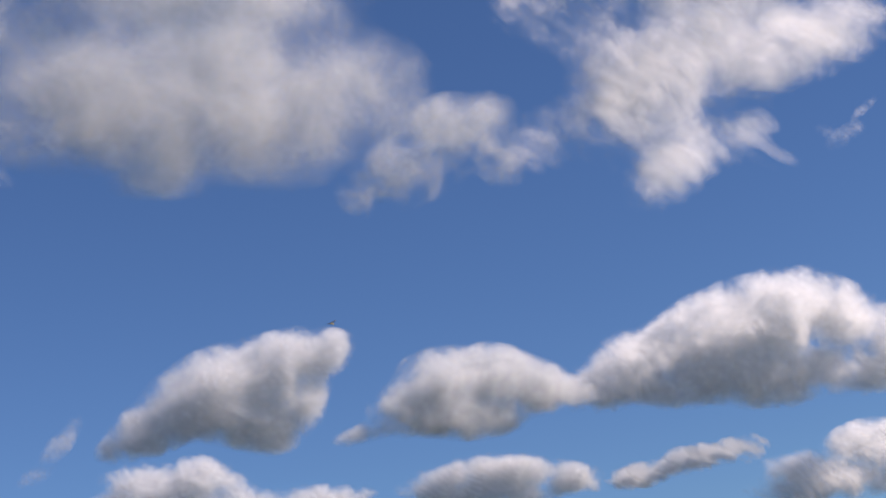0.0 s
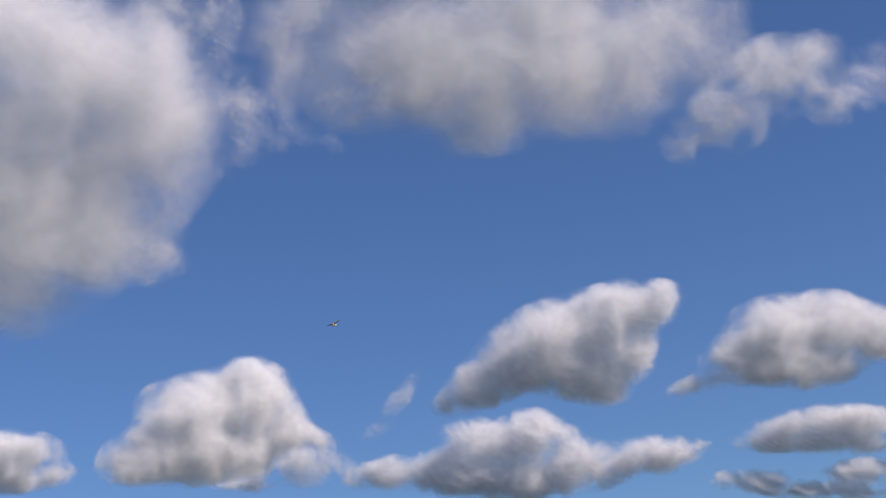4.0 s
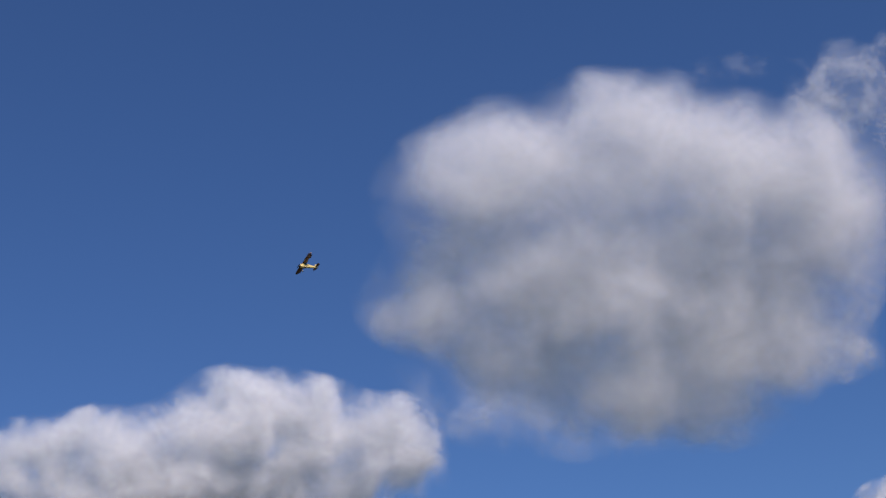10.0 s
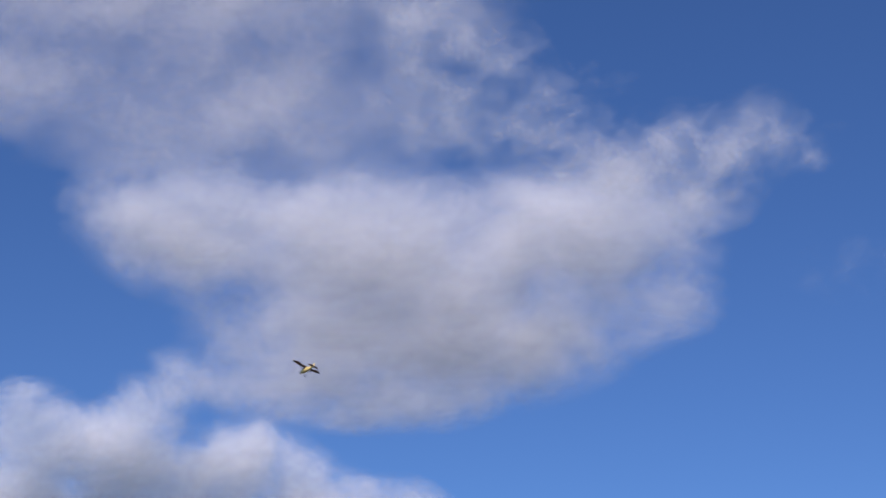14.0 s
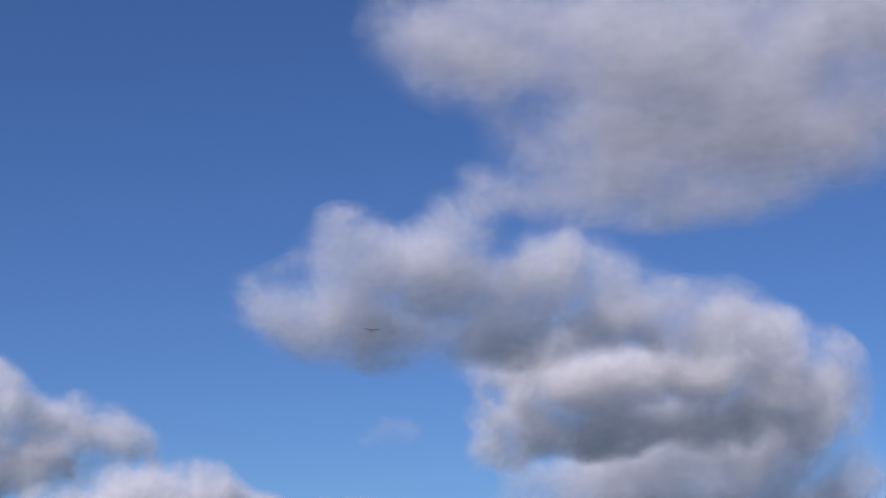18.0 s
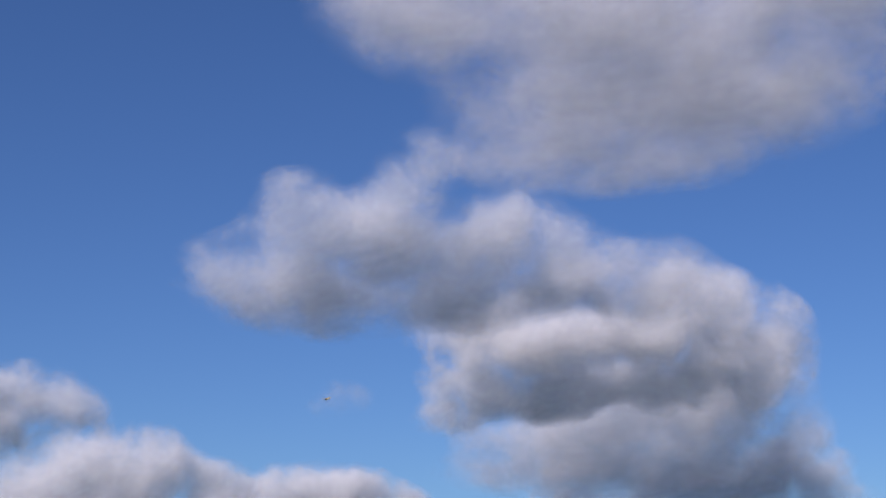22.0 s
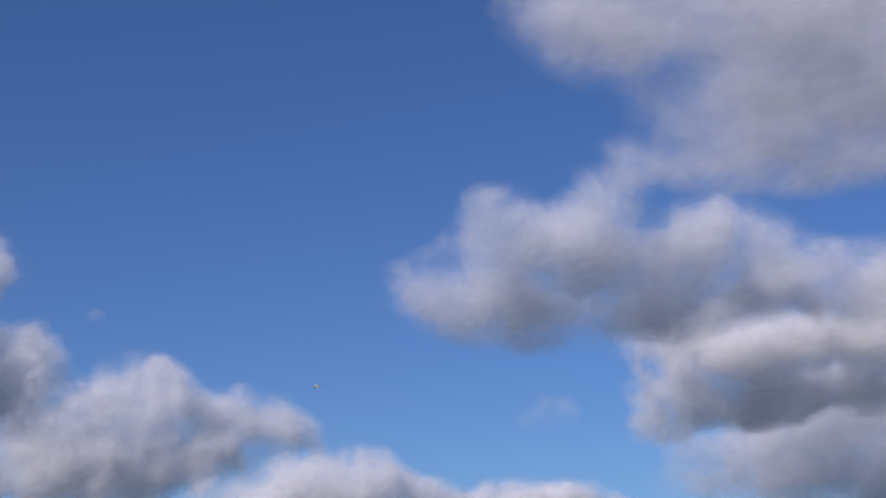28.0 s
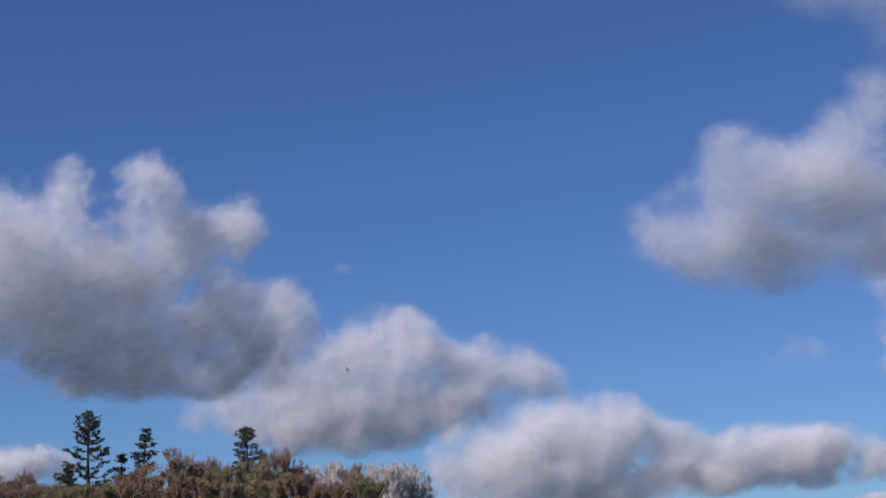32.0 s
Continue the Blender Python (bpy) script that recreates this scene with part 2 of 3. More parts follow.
cloud("cumulus with a dark shaded flank and a bright upper edge", -110.9, 11.1, CRISP, [
    (3, 1.9, 4.1, 2.2, 6, 1), (6.1, 2.3, 2, 1.4, 11, 1), (-1.8, 0.7, 4.9, 2.7, 16, 1), (0.2, -1.1, 3.4, 2.2, 1, 1),
    (-5.6, -1, 3.6, 1.9, 21, 1), (1.7, -2.3, 2.4, 1.7, -9, 1.1), (3.7, -0.5, 2.2, 2.2, -9, 1),
    (-8.1, -2.3, 1.9, 1.1, 11, 0.8)], lean=0.1, tilt=0.05, thick=9, deep=1.3)
cloud("small rounded grey and white cumulus", -119.9, 10, CRISP, [
    (-1.6, 0.9, 3.4, 2.4, -9, 1), (1.9, 0.9, 3.6, 2.1, -19, 1), (-4.1, -0.3, 2.9, 1.9, 1, 1),
    (-0.8, -1.4, 4.2, 1.6, -9, 1), (4.2, -0.1, 3.2, 1.9, -24, 1), (-7.4, -1.5, 2.1, 0.7, 6, 0.6),
    (6.6, -0.8, 2.3, 1, -19, 0.7)], lean=0, tilt=-0.3, thick=9, deep=1.4)
cloud("long cumulus with a domed bright top and shaded flank", -131, 9.7, CRISP, [
    (2.4, 1.9, 4.4, 3.1, -1, 1, 0.4), (-2.1, 1.6, 4.5, 3, 14, 1), (-7.3, 0.7, 4.2, 2.5, 14, 1),
    (-0.5, -1.4, 4.8, 2.2, -16, 1), (6.3, 1.1, 3.2, 2.1, -32, 1, 0.4), (6.6, -2.8, 3.2, 1.4, -6, 1),
    (-5.8, -1.3, 4.5, 1.4, -11, 1), (9.4, -1.4, 2.5, 2.5, -11, 0.9), (-9.8, -0.2, 3.4, 1.7, 9, 1),
    (2.8, -1.6, 4, 1.6, -11, 1)], nearer=1.1, lean=0, tilt=-0.15, thick=9, deep=1.3)
cloud("low flat grey cumulus bank", -107.3, 7.3, CRISP, [
    (1.1, 1.3, 4.9, 1.7, -8, 1), (2.7, 1.9, 2.3, 1.3, -8, 1), (-2.9, 0.4, 3.8, 1.3, 7, 1),
    (10.2, -1.1, 4.1, 1.4, -3, 1), (13.2, -0.9, 1.5, 0.8, -8, 1), (5.3, -0.8, 4.1, 1.5, -8, 1),
    (-7.1, 0.2, 3.4, 1.1, 2, 1), (0.3, -1.2, 7.5, 1.5, -8, 1), (-17.2, 0.7, 2.3, 0.7, -8, 1),
    (-12.8, 1.4, 3.5, 1.5, -8, 0.6)], nearer=1.12, lean=0.4, thick=8)
cloud("ragged low cumulus strip", -120.3, 6.5, CRISP, [
    (-2.9, 0.8, 3, 1.1, 1, 1), (0.9, 0.5, 3.4, 1.3, -9, 1), (4.6, -0.4, 3, 1.1, -14, 1),
    (-4.6, 0.1, 2.3, 0.8, -9, 1), (-0.1, -0.6, 4.5, 0.9, -9, 1)], lean=0.3, thick=8)
cloud("thin slanting cumulus strip", -127.7, 6.1, CRISP, [
    (-3.4, -0.4, 2.3, 0.9, 0, 1), (0, -0, 3, 1, 2, 1), (3.5, 0.1, 1.8, 1, 0, 1)], lean=0.3, thick=8)
cloud("distant low cumulus row", -133.7, 4.9, CRISP, [
    (0.9, 1.3, 2.9, 1.4, 5, 1), (-3.3, 0.3, 2.9, 1.3, -5, 1), (-0.6, -0.8, 3.5, 1.4, -10, 1),
    (-4.3, -1, 2.9, 0.9, -10, 1), (3.5, 0.1, 2.8, 2.1, -11, 1)], lean=-0.2, tilt=-0.3, thick=6)
cloud("tiny distant cumulus near the horizon", -119.6, 4.8, CRISP, [
    (-4.4, 0.6, 2.9, 0.9, -9, 1), (3.2, -0, 3.2, 1, -9, 1), (0.2, -0.7, 4.3, 0.7, -9, 1)], lean=0.3, thick=8)
cloud("thin wisp of grey cloud", -103.7, 9.9, WISP, [
    (0.1, 0.1, 1.7, 0.8, 47, 0.6), (-1.3, -1.4, 1.3, 0.6, 22, 0.6), (1.3, 1.5, 1, 0.6, 52, 0.35)], thick=2.5)
cloud("cauliflower cumulus with a peaked bright top", -96.8, 9.9, CRISP, [
    (-1.8, 0.8, 3.6, 2.6, -6, 1), (2.5, 1.5, 2.9, 2.7, -6, 1), (2.2, 2.7, 1.8, 1.6, -6, 1),
    (0.1, 1.9, 2.8, 1.9, -6, 1), (-4.6, -1.3, 3.2, 1.9, 9, 1), (0.3, -1.7, 4.2, 1.9, -7, 1),
    (5.3, -1.3, 2.7, 1.1, -21, 0.8), (-3.2, -2.6, 4.1, 1.1, -7, 1), (3.8, -0.4, 2.3, 1.9, -6, 1)], lean=0, tilt=-0.3, thick=9, deep=1.3)
cloud("low pale cumulus with a flat top", -88.1, 9.3, CRISP, [
    (0.2, 0.9, 3.2, 1.5, -5, 1), (3, 0.3, 2, 1.4, -5, 1), (-3.1, 0.1, 2.5, 1.2, 5, 1), (0.1, -0.7, 5.4, 1.3, -5, 1)], lean=0.3, thick=7)
cloud("broad overhead cloud with a bright core and frayed edges", -110.1, 24, SOFT, [
    (-5, -1, 7.6, 5.7, -8, 1.1), (2.7, -1, 8, 6.1, -8, 1.2), (-1.7, -4.7, 6.1, 3.4, -8, 1),
    (-10.4, -0.6, 5.4, 4.6, -8, 0.8), (5.3, -4, 6.1, 4.6, -8, 1.2), (10.4, -3.3, 5.3, 3.8, -8, 1),
    (1.4, 6.4, 12.4, 6, -8, 1), (-2.4, -6.6, 4.2, 1.7, -8, 0.8), (12.9, -2.1, 4.2, 3.4, -8, 0.8),
    (-13.1, 1.7, 5.7, 4.6, -8, 0.6), (8.2, -5.2, 4.2, 2.9, -8, 0.9)], lean=-0.35, tilt=-0.15, thick=7, fray=0.95)
cloud("frayed hook of torn white cloud", -120.1, 19.5, WISP, [
    (-5.5, -1.8, 1.7, 1.9, 49, 0.7), (-3.2, 0.4, 2.6, 1.9, 29, 0.8), (0.5, 1.6, 3.3, 2.2, 8, 1),
    (3.7, 0.9, 2.4, 2.6, -42, 0.9), (4.3, -1.5, 1.8, 1.8, -12, 0.6), (-2.6, -2.8, 1.1, 1.1, 49, 0.4),
    (-0.7, -0.9, 3.3, 2.2, 19, 0.6)], nearer=1.15, lean=-0.3, tilt=-0.3, thick=5)
cloud("large bright sunlit cloud with ragged rim", -131.3, 22.1, SOFT, [
    (-4.4, -3, 4.9, 4.5, 17, 1), (-0.1, -0.9, 6.3, 4.4, -3, 1), (-3.8, -7.4, 3.6, 3, 7, 0.9),
    (0.8, -7.3, 3.3, 1.8, 8, 0.8), (3.4, -9.2, 2.2, 0.9, -23, 0.5), (-9.7, -4.1, 3.1, 2.3, 17, 0.6),
    (6, -2, 5.4, 3.2, 2, 0.9), (10, -2.2, 3.5, 2.5, -3, 0.7), (1.9, 5.1, 9.5, 5.1, -14, 1),
    (-7.6, 3.2, 6.1, 3, -33, 0.6)], nearer=1.1, lean=-0.5, tilt=-0.5, thick=7, fray=1)
cloud("small scrap of torn white cloud", -136.2, 17.2, WISP, [
    (-0.1, -0.5, 1.4, 0.7, 17, 0.6), (-1.4, 0.3, 0.5, 0.8, 57, 0.5), (1.5, 1, 1.1, 0.4, 27, 0.35)], thick=2.5)
cloud("huge rounded cumulus with a pale crown and grey belly", -87.8, 21.4, SOFT, [
    (-8.7, 7.1, 8, 5, 3, 1.2, 1.5), (0.6, 7.1, 8.8, 5.4, -7, 1.2, 1.5), (9.1, 3.8, 7.7, 5.4, -17, 1.2, 1.5),
    (-2, 11.7, 3.5, 1.9, -7, 1, 0.8), (-9.8, 10.7, 3.5, 1.9, 23, 1, 0.8), (12.9, 0.2, 4.3, 5.8, -7, 1.1, 1.5),
    (-5, -0.4, 13, 5.8, -7, 1.2, -0.4), (-14.1, -0.4, 5, 3.2, -7, 1.1, 1.5), (4.2, -4.2, 8.9, 6.6, -7, 1.2, -0.4),
    (-2, -8.1, 8.5, 3.8, -7, 1.1), (2.7, -10.6, 5, 2.7, -7, 1), (8.2, -6.6, 5.4, 4.2, -7, 1, 0.8),
    (-9.4, -4.9, 7.7, 3.5, -27, 1), (5.9, -0.1, 7.3, 4.6, -7, 1.2)], lean=0, tilt=-0.15, thick=7.5, fray=0.75)
cloud("frayed fringe of pale cloud", -97.4, 23.6, WISP, [
    (-1.1, 4.9, 3.8, 2.7, 33, 0.65), (2.9, 6.4, 3.4, 1.1, 38, 0.55), (0.9, 2.8, 2.3, 2.3, -7, 0.6),
    (4.2, 1, 1.5, 1, -7, 0.5), (3, -2.5, 4.6, 2.3, -27, 0.6), (6.6, -4.9, 3.1, 1, -22, 0.5),
    (-4.9, -12.4, 1.9, 3.1, 73, 0.6), (2.2, -5.9, 3.1, 1.5, 13, 0.5), (-6.9, 7.9, 4.5, 1.3, -7, 0.25)], nearer=1.15, thick=3)
cloud("dark grey scud linking two clouds", -81, 16.4, SOFT, [
    (-2.1, 0.7, 5.6, 2.1, -15, 0.7), (3.8, -1.8, 7.6, 1.9, -10, 0.55), (-5.3, 3.2, 3, 1.9, -5, 0.5)], nearer=1.2, thick=3)
cloud("billowing cumulus bank with bright upper edge", -68.8, 16, BILLOWED, [
    (2.5, 1.6, 5.6, 3.8, -4, 1, 0.8), (-5.7, 1, 5.5, 2.7, -4, 1), (7.7, 0.8, 5.3, 3.8, -14, 1, 0.4),
    (13.1, -0.3, 3.5, 3.5, -4, 1), (-11.1, 1, 4.3, 2.3, 6, 1), (-15.4, -0.5, 3.8, 2.1, 6, 1),
    (-0.3, -2, 15.6, 3, -4, 1), (5.6, 4, 2.3, 1.5, -4, 0.8), (2.3, 4.6, 2.3, 1.3, -4, 0.9)], nearer=1.15, lean=0.1, thick=7)
cloud("wide soft grey cloud with a pale lower half", -26.5, 19, SOFT, [
    (9.4, 4.4, 10.2, 4.5, -2, 1), (-3.2, 3.3, 10.8, 5.8, -2, 1), (-14.8, 4.4, 7.4, 4.7, -2, 1),
    (-3.3, -2.5, 12.7, 4.2, -2, 0.9), (6.2, -4.3, 8.3, 3, -1, 0.7), (-9.2, -5.4, 8.5, 2.7, -1, 0.7),
    (13.2, 6.6, 5.6, 3, -2, 0.8), (16.5, 0.4, 4.5, 3, -2, 0.7), (-5.4, -6.7, 13.1, 3.3, -1, 0.75),
    (4.4, -1.2, 11.4, 4.6, -2, 1)], lean=1.4, thick=5.5, fray=0.5)
cloud("broad grey overhead sheet of cloud", -13, 27.4, SOFT, [
    (-6.3, -1.6, 12.9, 4, 4, 0.9), (10.6, -0.8, 11.5, 5.4, 4, 0.9), (20.4, -0.9, 5.9, 4.7, 4, 0.6),
    (-18.9, -1.4, 8.8, 4.2, 4, 0.9), (0.8, 5.2, 22.3, 4.8, 4, 1), (5.1, -4.6, 14.5, 3.8, 4, 0.7),
    (-9.8, -4.8, 11, 2.6, 4, 0.6)], nearer=0.8, lean=1.8, thick=2.2, fray=0.5)
cloud("veil of thin torn cloud", -33.6, 26.4, WISP, [
    (-6.9, 6.2, 4.6, 3.1, -31, 0.6), (-5.1, 3.1, 4.2, 3.1, -31, 0.55), (-1, -1.9, 4.2, 3, -1, 0.8),
    (5.9, -2.8, 4.5, 3.8, -1, 0.9), (10.7, -2.1, 4.4, 3.7, 19, 0.9), (14.8, -2.2, 4.1, 2, -1, 0.5),
    (0.6, 2.6, 3, 1.5, -1, 0.45), (-10, 4.8, 4.2, 5.8, -1, 0.8), (2.4, -3.9, 4.9, 3, -1, 0.9),
    (8.8, -5.5, 3.7, 3.4, -1, 0.8), (-7.4, -0.4, 5.8, 3.3, -1, 0.75), (-2.8, 0.8, 3.4, 2.7, -1, 0.5)], nearer=0.95, lean=0.9, thick=1.5, fray=0.75)
cloud("faint high veil of thin cloud", -45.4, 25.1, WISP, [
    (3.2, 12.1, 2.3, 4.1, -20, 0.25), (1.3, 14, 1.1, 1.9, -20, 0.3), (-4, 13, 0.6, 0.9, 0, 0.3),
    (-1.7, -8.8, 5.6, 3, -2, 0.2)], thick=1.5)
cloud("ragged grey cloud with lit shoulders", -16.7, 11.6, SOFT, [
    (-7.1, 2.9, 4.2, 3.1, -20, 1.1, 0.8), (-2.1, 1, 5.4, 3.5, -10, 1.2, 0.4), (-0, 5.7, 2.9, 3.3, 0, 1),
    (-1.3, 3.4, 3.8, 3.1, 0, 1), (-10.9, -1.3, 4.6, 3.3, 0, 1), (-7.5, -2.5, 6.5, 2.9, 0, 1.1, -0.6),
    (6.4, 1.1, 6.5, 3.5, -10, 1.1), (9.4, -1.2, 6.9, 3.1, -10, 1.1, 0.8), (-14, -0.6, 3.5, 2.7, 0, 0.5),
    (2.2, -2, 6.5, 3.5, 0, 1.1, -0.4), (15.9, -1.5, 6.1, 3.4, -15, 1), (-8.6, 1, 4.6, 3.1, 0, 1),
    (-5.1, -4.4, 4.2, 1.3, 0, 0.8, -1.2)], nearer=1.02, lean=0.8, thick=5.5, fray=1)
cloud("heavy grey cloud with a dark flat base", -24.1, 7.9, BILLOWED, [
    (0.4, 1.4, 6, 2.2, -1, 1.2, 2.2), (-4.5, 0.7, 6.1, 2.3, 4, 1.2, 1.9), (-3.4, -2.5, 7.2, 2.1, 8, 1.2, -1.1),
    (-9.1, -1.6, 4.2, 2.3, 0, 1), (-10.1, -3.7, 3.7, 1.7, 10, 1.1), (-7.2, 1.8, 6.5, 2.7, 4, 1.1, -0.4),
    (5.3, 2.1, 4.8, 4.1, -1, 1), (9.2, 0.1, 4.4, 4.4, -1, 0.9), (4.8, -1.3, 5.2, 2.9, 0, 1),
    (0.3, -1.3, 4.9, 1.1, 0, 1, -0.7)], nearer=0.9, lean=0.5, thick=4.5, fray=0.9)
cloud("torn lower skirt of grey cloud", -26, 5.2, SOFT, [
    (-10.6, -0.6, 3.8, 1.9, 0, 1), (-4.2, 0.1, 7.1, 3.2, 0, 1.2), (2.5, 1.2, 6.6, 3.5, 5, 1.2),
    (5.2, 3, 4.7, 3.3, -1, 0.9), (6.8, -0.7, 4.3, 2.9, 0, 1), (-4.2, -2.9, 11.2, 2.2, 0, 1.1),
    (1.3, -1.8, 7, 2.6, 5, 1.2, 0.4), (9.7, -1.1, 1.8, 1.1, 0, 0.7), (-0.4, 2.3, 6.7, 2.6, -1, 1)], nearer=1.12, lean=0.7, thick=6, fray=0.9)
cloud("small faint puff of thin cloud", -13.6, 6.3, WISP, [
    (-0.1, -0.1, 2.5, 1.5, 1, 0.45)], thick=1.5)
cloud("mid-sized cumulus with soft grey folds", 3.2, 5.7, BILLOWED, [
    (1.3, 2.7, 4.2, 2.7, 4, 1, 0.4), (5.5, 1.1, 4.2, 2.3, -16, 1), (10.1, 0.6, 4.3, 2.3, -21, 1),
    (-2.2, 1.2, 4.2, 2.3, 19, 1), (-5.2, 4.7, 2.3, 3, -1, 0.9), (-4.4, -1, 6, 2.6, -1, 1),
    (1.6, -1.9, 6.5, 2.5, -1, 1, -0.4), (-9.3, -1.7, 3.7, 1.9, -1, 0.7), (6.2, -0.8, 4.2, 1.9, -1, 0.9, -0.4),
    (2.8, 4.2, 1.5, 1.3, -1, 0.9), (-0.7, -0.7, 3, 2.3, -1, 1, 0.6), (-2.6, -2.4, 7.2, 2.5, -1, 1.1),
    (-5.9, 2, 3.4, 3.2, -1, 1), (4.7, -1.2, 5.7, 2.7, -1, 1.1)], lean=0.2, thick=4)
cloud("bright cumulus mound above the trees", -4.9, 2.7, BILLOWED, [
    (0.8, 2.2, 4.2, 2.5, 3, 1, 0.4), (-2.6, 1.2, 4.2, 2.7, 8, 1), (4.6, 1, 3.8, 2.1, -17, 1),
    (-6.1, -0.6, 4.2, 3.1, -2, 1), (0.7, -1.9, 7.6, 2.1, -2, 1, -0.4), (7.2, -0.2, 3.4, 2.3, -2, 1),
    (-0.4, 0, 6.5, 2.7, -2, 1.1)], nearer=0.9, lean=0.3, thick=5)
cloud("long low cumulus near the skyline", -12.7, 2.4, BILLOWED, [
    (-2.7, 0.6, 3.4, 1.9, 3, 1), (1.8, 1.1, 3.7, 1.6, -7, 1, 0.2), (5, 0.1, 3.2, 1.4, -17, 1),
    (7.5, -0.7, 1.8, 0.7, -17, 0.7), (-0.2, -1, 5.9, 1.1, -2, 1, -0.4), (-5.3, -0.8, 4.5, 1.7, -2, 1),
    (1, 0.1, 6.2, 1.6, -2, 1.1)], nearer=1.08, lean=0.3, thick=5)
cloud("towering grey cumulus with a dark flat base", 12.8, 9, BILLOWED, [
    (-2.7, 6.6, 1.8, 2.8, 2, 1), (2, 7.1, 2.6, 2.4, 2, 1), (7.6, 5, 3, 2.2, -9, 0.9), (3.9, 3.8, 5.1, 2.6, 1, 1),
    (-0.4, 1.4, 5.7, 4.7, 1, 1, 0.4), (7.3, -1.1, 5.6, 3.7, 1, 1), (-1, -3, 7.1, 3.6, 0, 1, -0.4),
    (8.5, -4.1, 5.3, 3, 0, 1), (1.9, -5.4, 8.7, 1.8, 0, 1.1, -1.1), (-7.5, 1.3, 6.9, 6.2, 1, 1)], nearer=0.8, lean=0.8, thick=5)
cloud("tiny speck of thin cloud", 4, 10.1, WISP, [
    (0, 0.1, 0.8, 0.6, 0, 0.4)], thick=1.5)
cloud("far white cumulus behind the trees", 17.4, 2.4, CRISP, [
    (2, 0.6, 3.9, 1.6, -1, 1), (-2.1, -0.5, 4.1, 1.4, -1, 1)], lean=0.3, thick=7)
cloud("far pale cloud strip on the horizon", -18.3, 0.9, CRISP, [
    (-1, -0.1, 2.1, 0.5, -2, 0.9), (-3.9, -0.1, 2.1, 0.5, -2, 0.7), (2.5, 0.1, 2.8, 0.7, -2, 0.9)], lean=0.3, thick=5)
cloud("low pale cloud below the grey skirt", -25, 1.3, BILLOWED, [
    (-7.3, 0.4, 3.2, 1.1, -2, 1), (-4.1, 0.6, 3.8, 1.4, -2, 1), (0.3, 0.1, 5, 1.5, -2, 1),
    (5.6, -0.4, 4.5, 1.5, -2, 0.9)], lean=0.2, thick=4)
cloud("low torn grey cloud bank", -27.9, 2.2, BILLOWED, [
    (-7.5, 0.1, 5.2, 1.5, -2, 1), (-1.6, 0.5, 6.1, 2, -2, 1), (3.8, 1.5, 6, 2.6, -2, 1),
    (-3.2, -1.3, 9.4, 1.4, -2, 1), (6.1, -1.1, 6.2, 2.1, -2, 1), (-11.6, -0.5, 3.4, 0.9, -2, 0.9)], nearer=1.2, lean=0.5, thick=4)


# ---- the aeroplane: nose along +y, left wing along -x, up +z; about 1.5 m span ----
def box_ring(y, w, h, z, r=0.3, n=12):
    """A rounded rectangle across the fuselage at y."""
    ring = []
    for k in range(n):
        a = 2 * math.pi * (k + 0.5) / n
        c, s = math.cos(a), math.sin(a)
        p = 2.0 / (2.0 + 3.0 * (1 - r))
        ring.append((math.copysign(abs(c) ** p, c) * w / 2, y, z + math.copysign(abs(s) ** p, s) * h / 2))
    return ring


def two_tone(ob, below):
    """Faces that look down get a second material."""
    ob.data.materials.append(below)
    for p in ob.data.polygons:
        p.material_index = 1 if p.normal.z < -0.05 else 0
    return ob


def foil(x0, x1, chord0, chord1, y0, y1, z0, z1, thick, steps=5):
    """A wing panel with a curved section from x0 to x1."""
    rings = []
    for i in range(steps + 1):
        f = i / steps
        tip = 1.0 if f < 0.85 else math.sqrt(max(0.12, 1 - ((f - 0.85) / 0.16) ** 2))
        chord = (chord0 + (chord1 - chord0) * f) * tip
        y, z, x = y0 + (y1 - y0) * f, z0 + (z1 - z0) * f, x0 + (x1 - x0) * f
        ring = []
        for q, h in ((0.5, 0.2), (0.42, 0.75), (0.2, 1.0), (-0.15, 0.75), (-0.5, 0.05), (-0.15, -0.15), (0.2, -0.25), (0.42, -0.2)):
            ring.append((x, y + q * chord, z + h * thick * tip))
        rings.append(ring)
    return loft(rings)


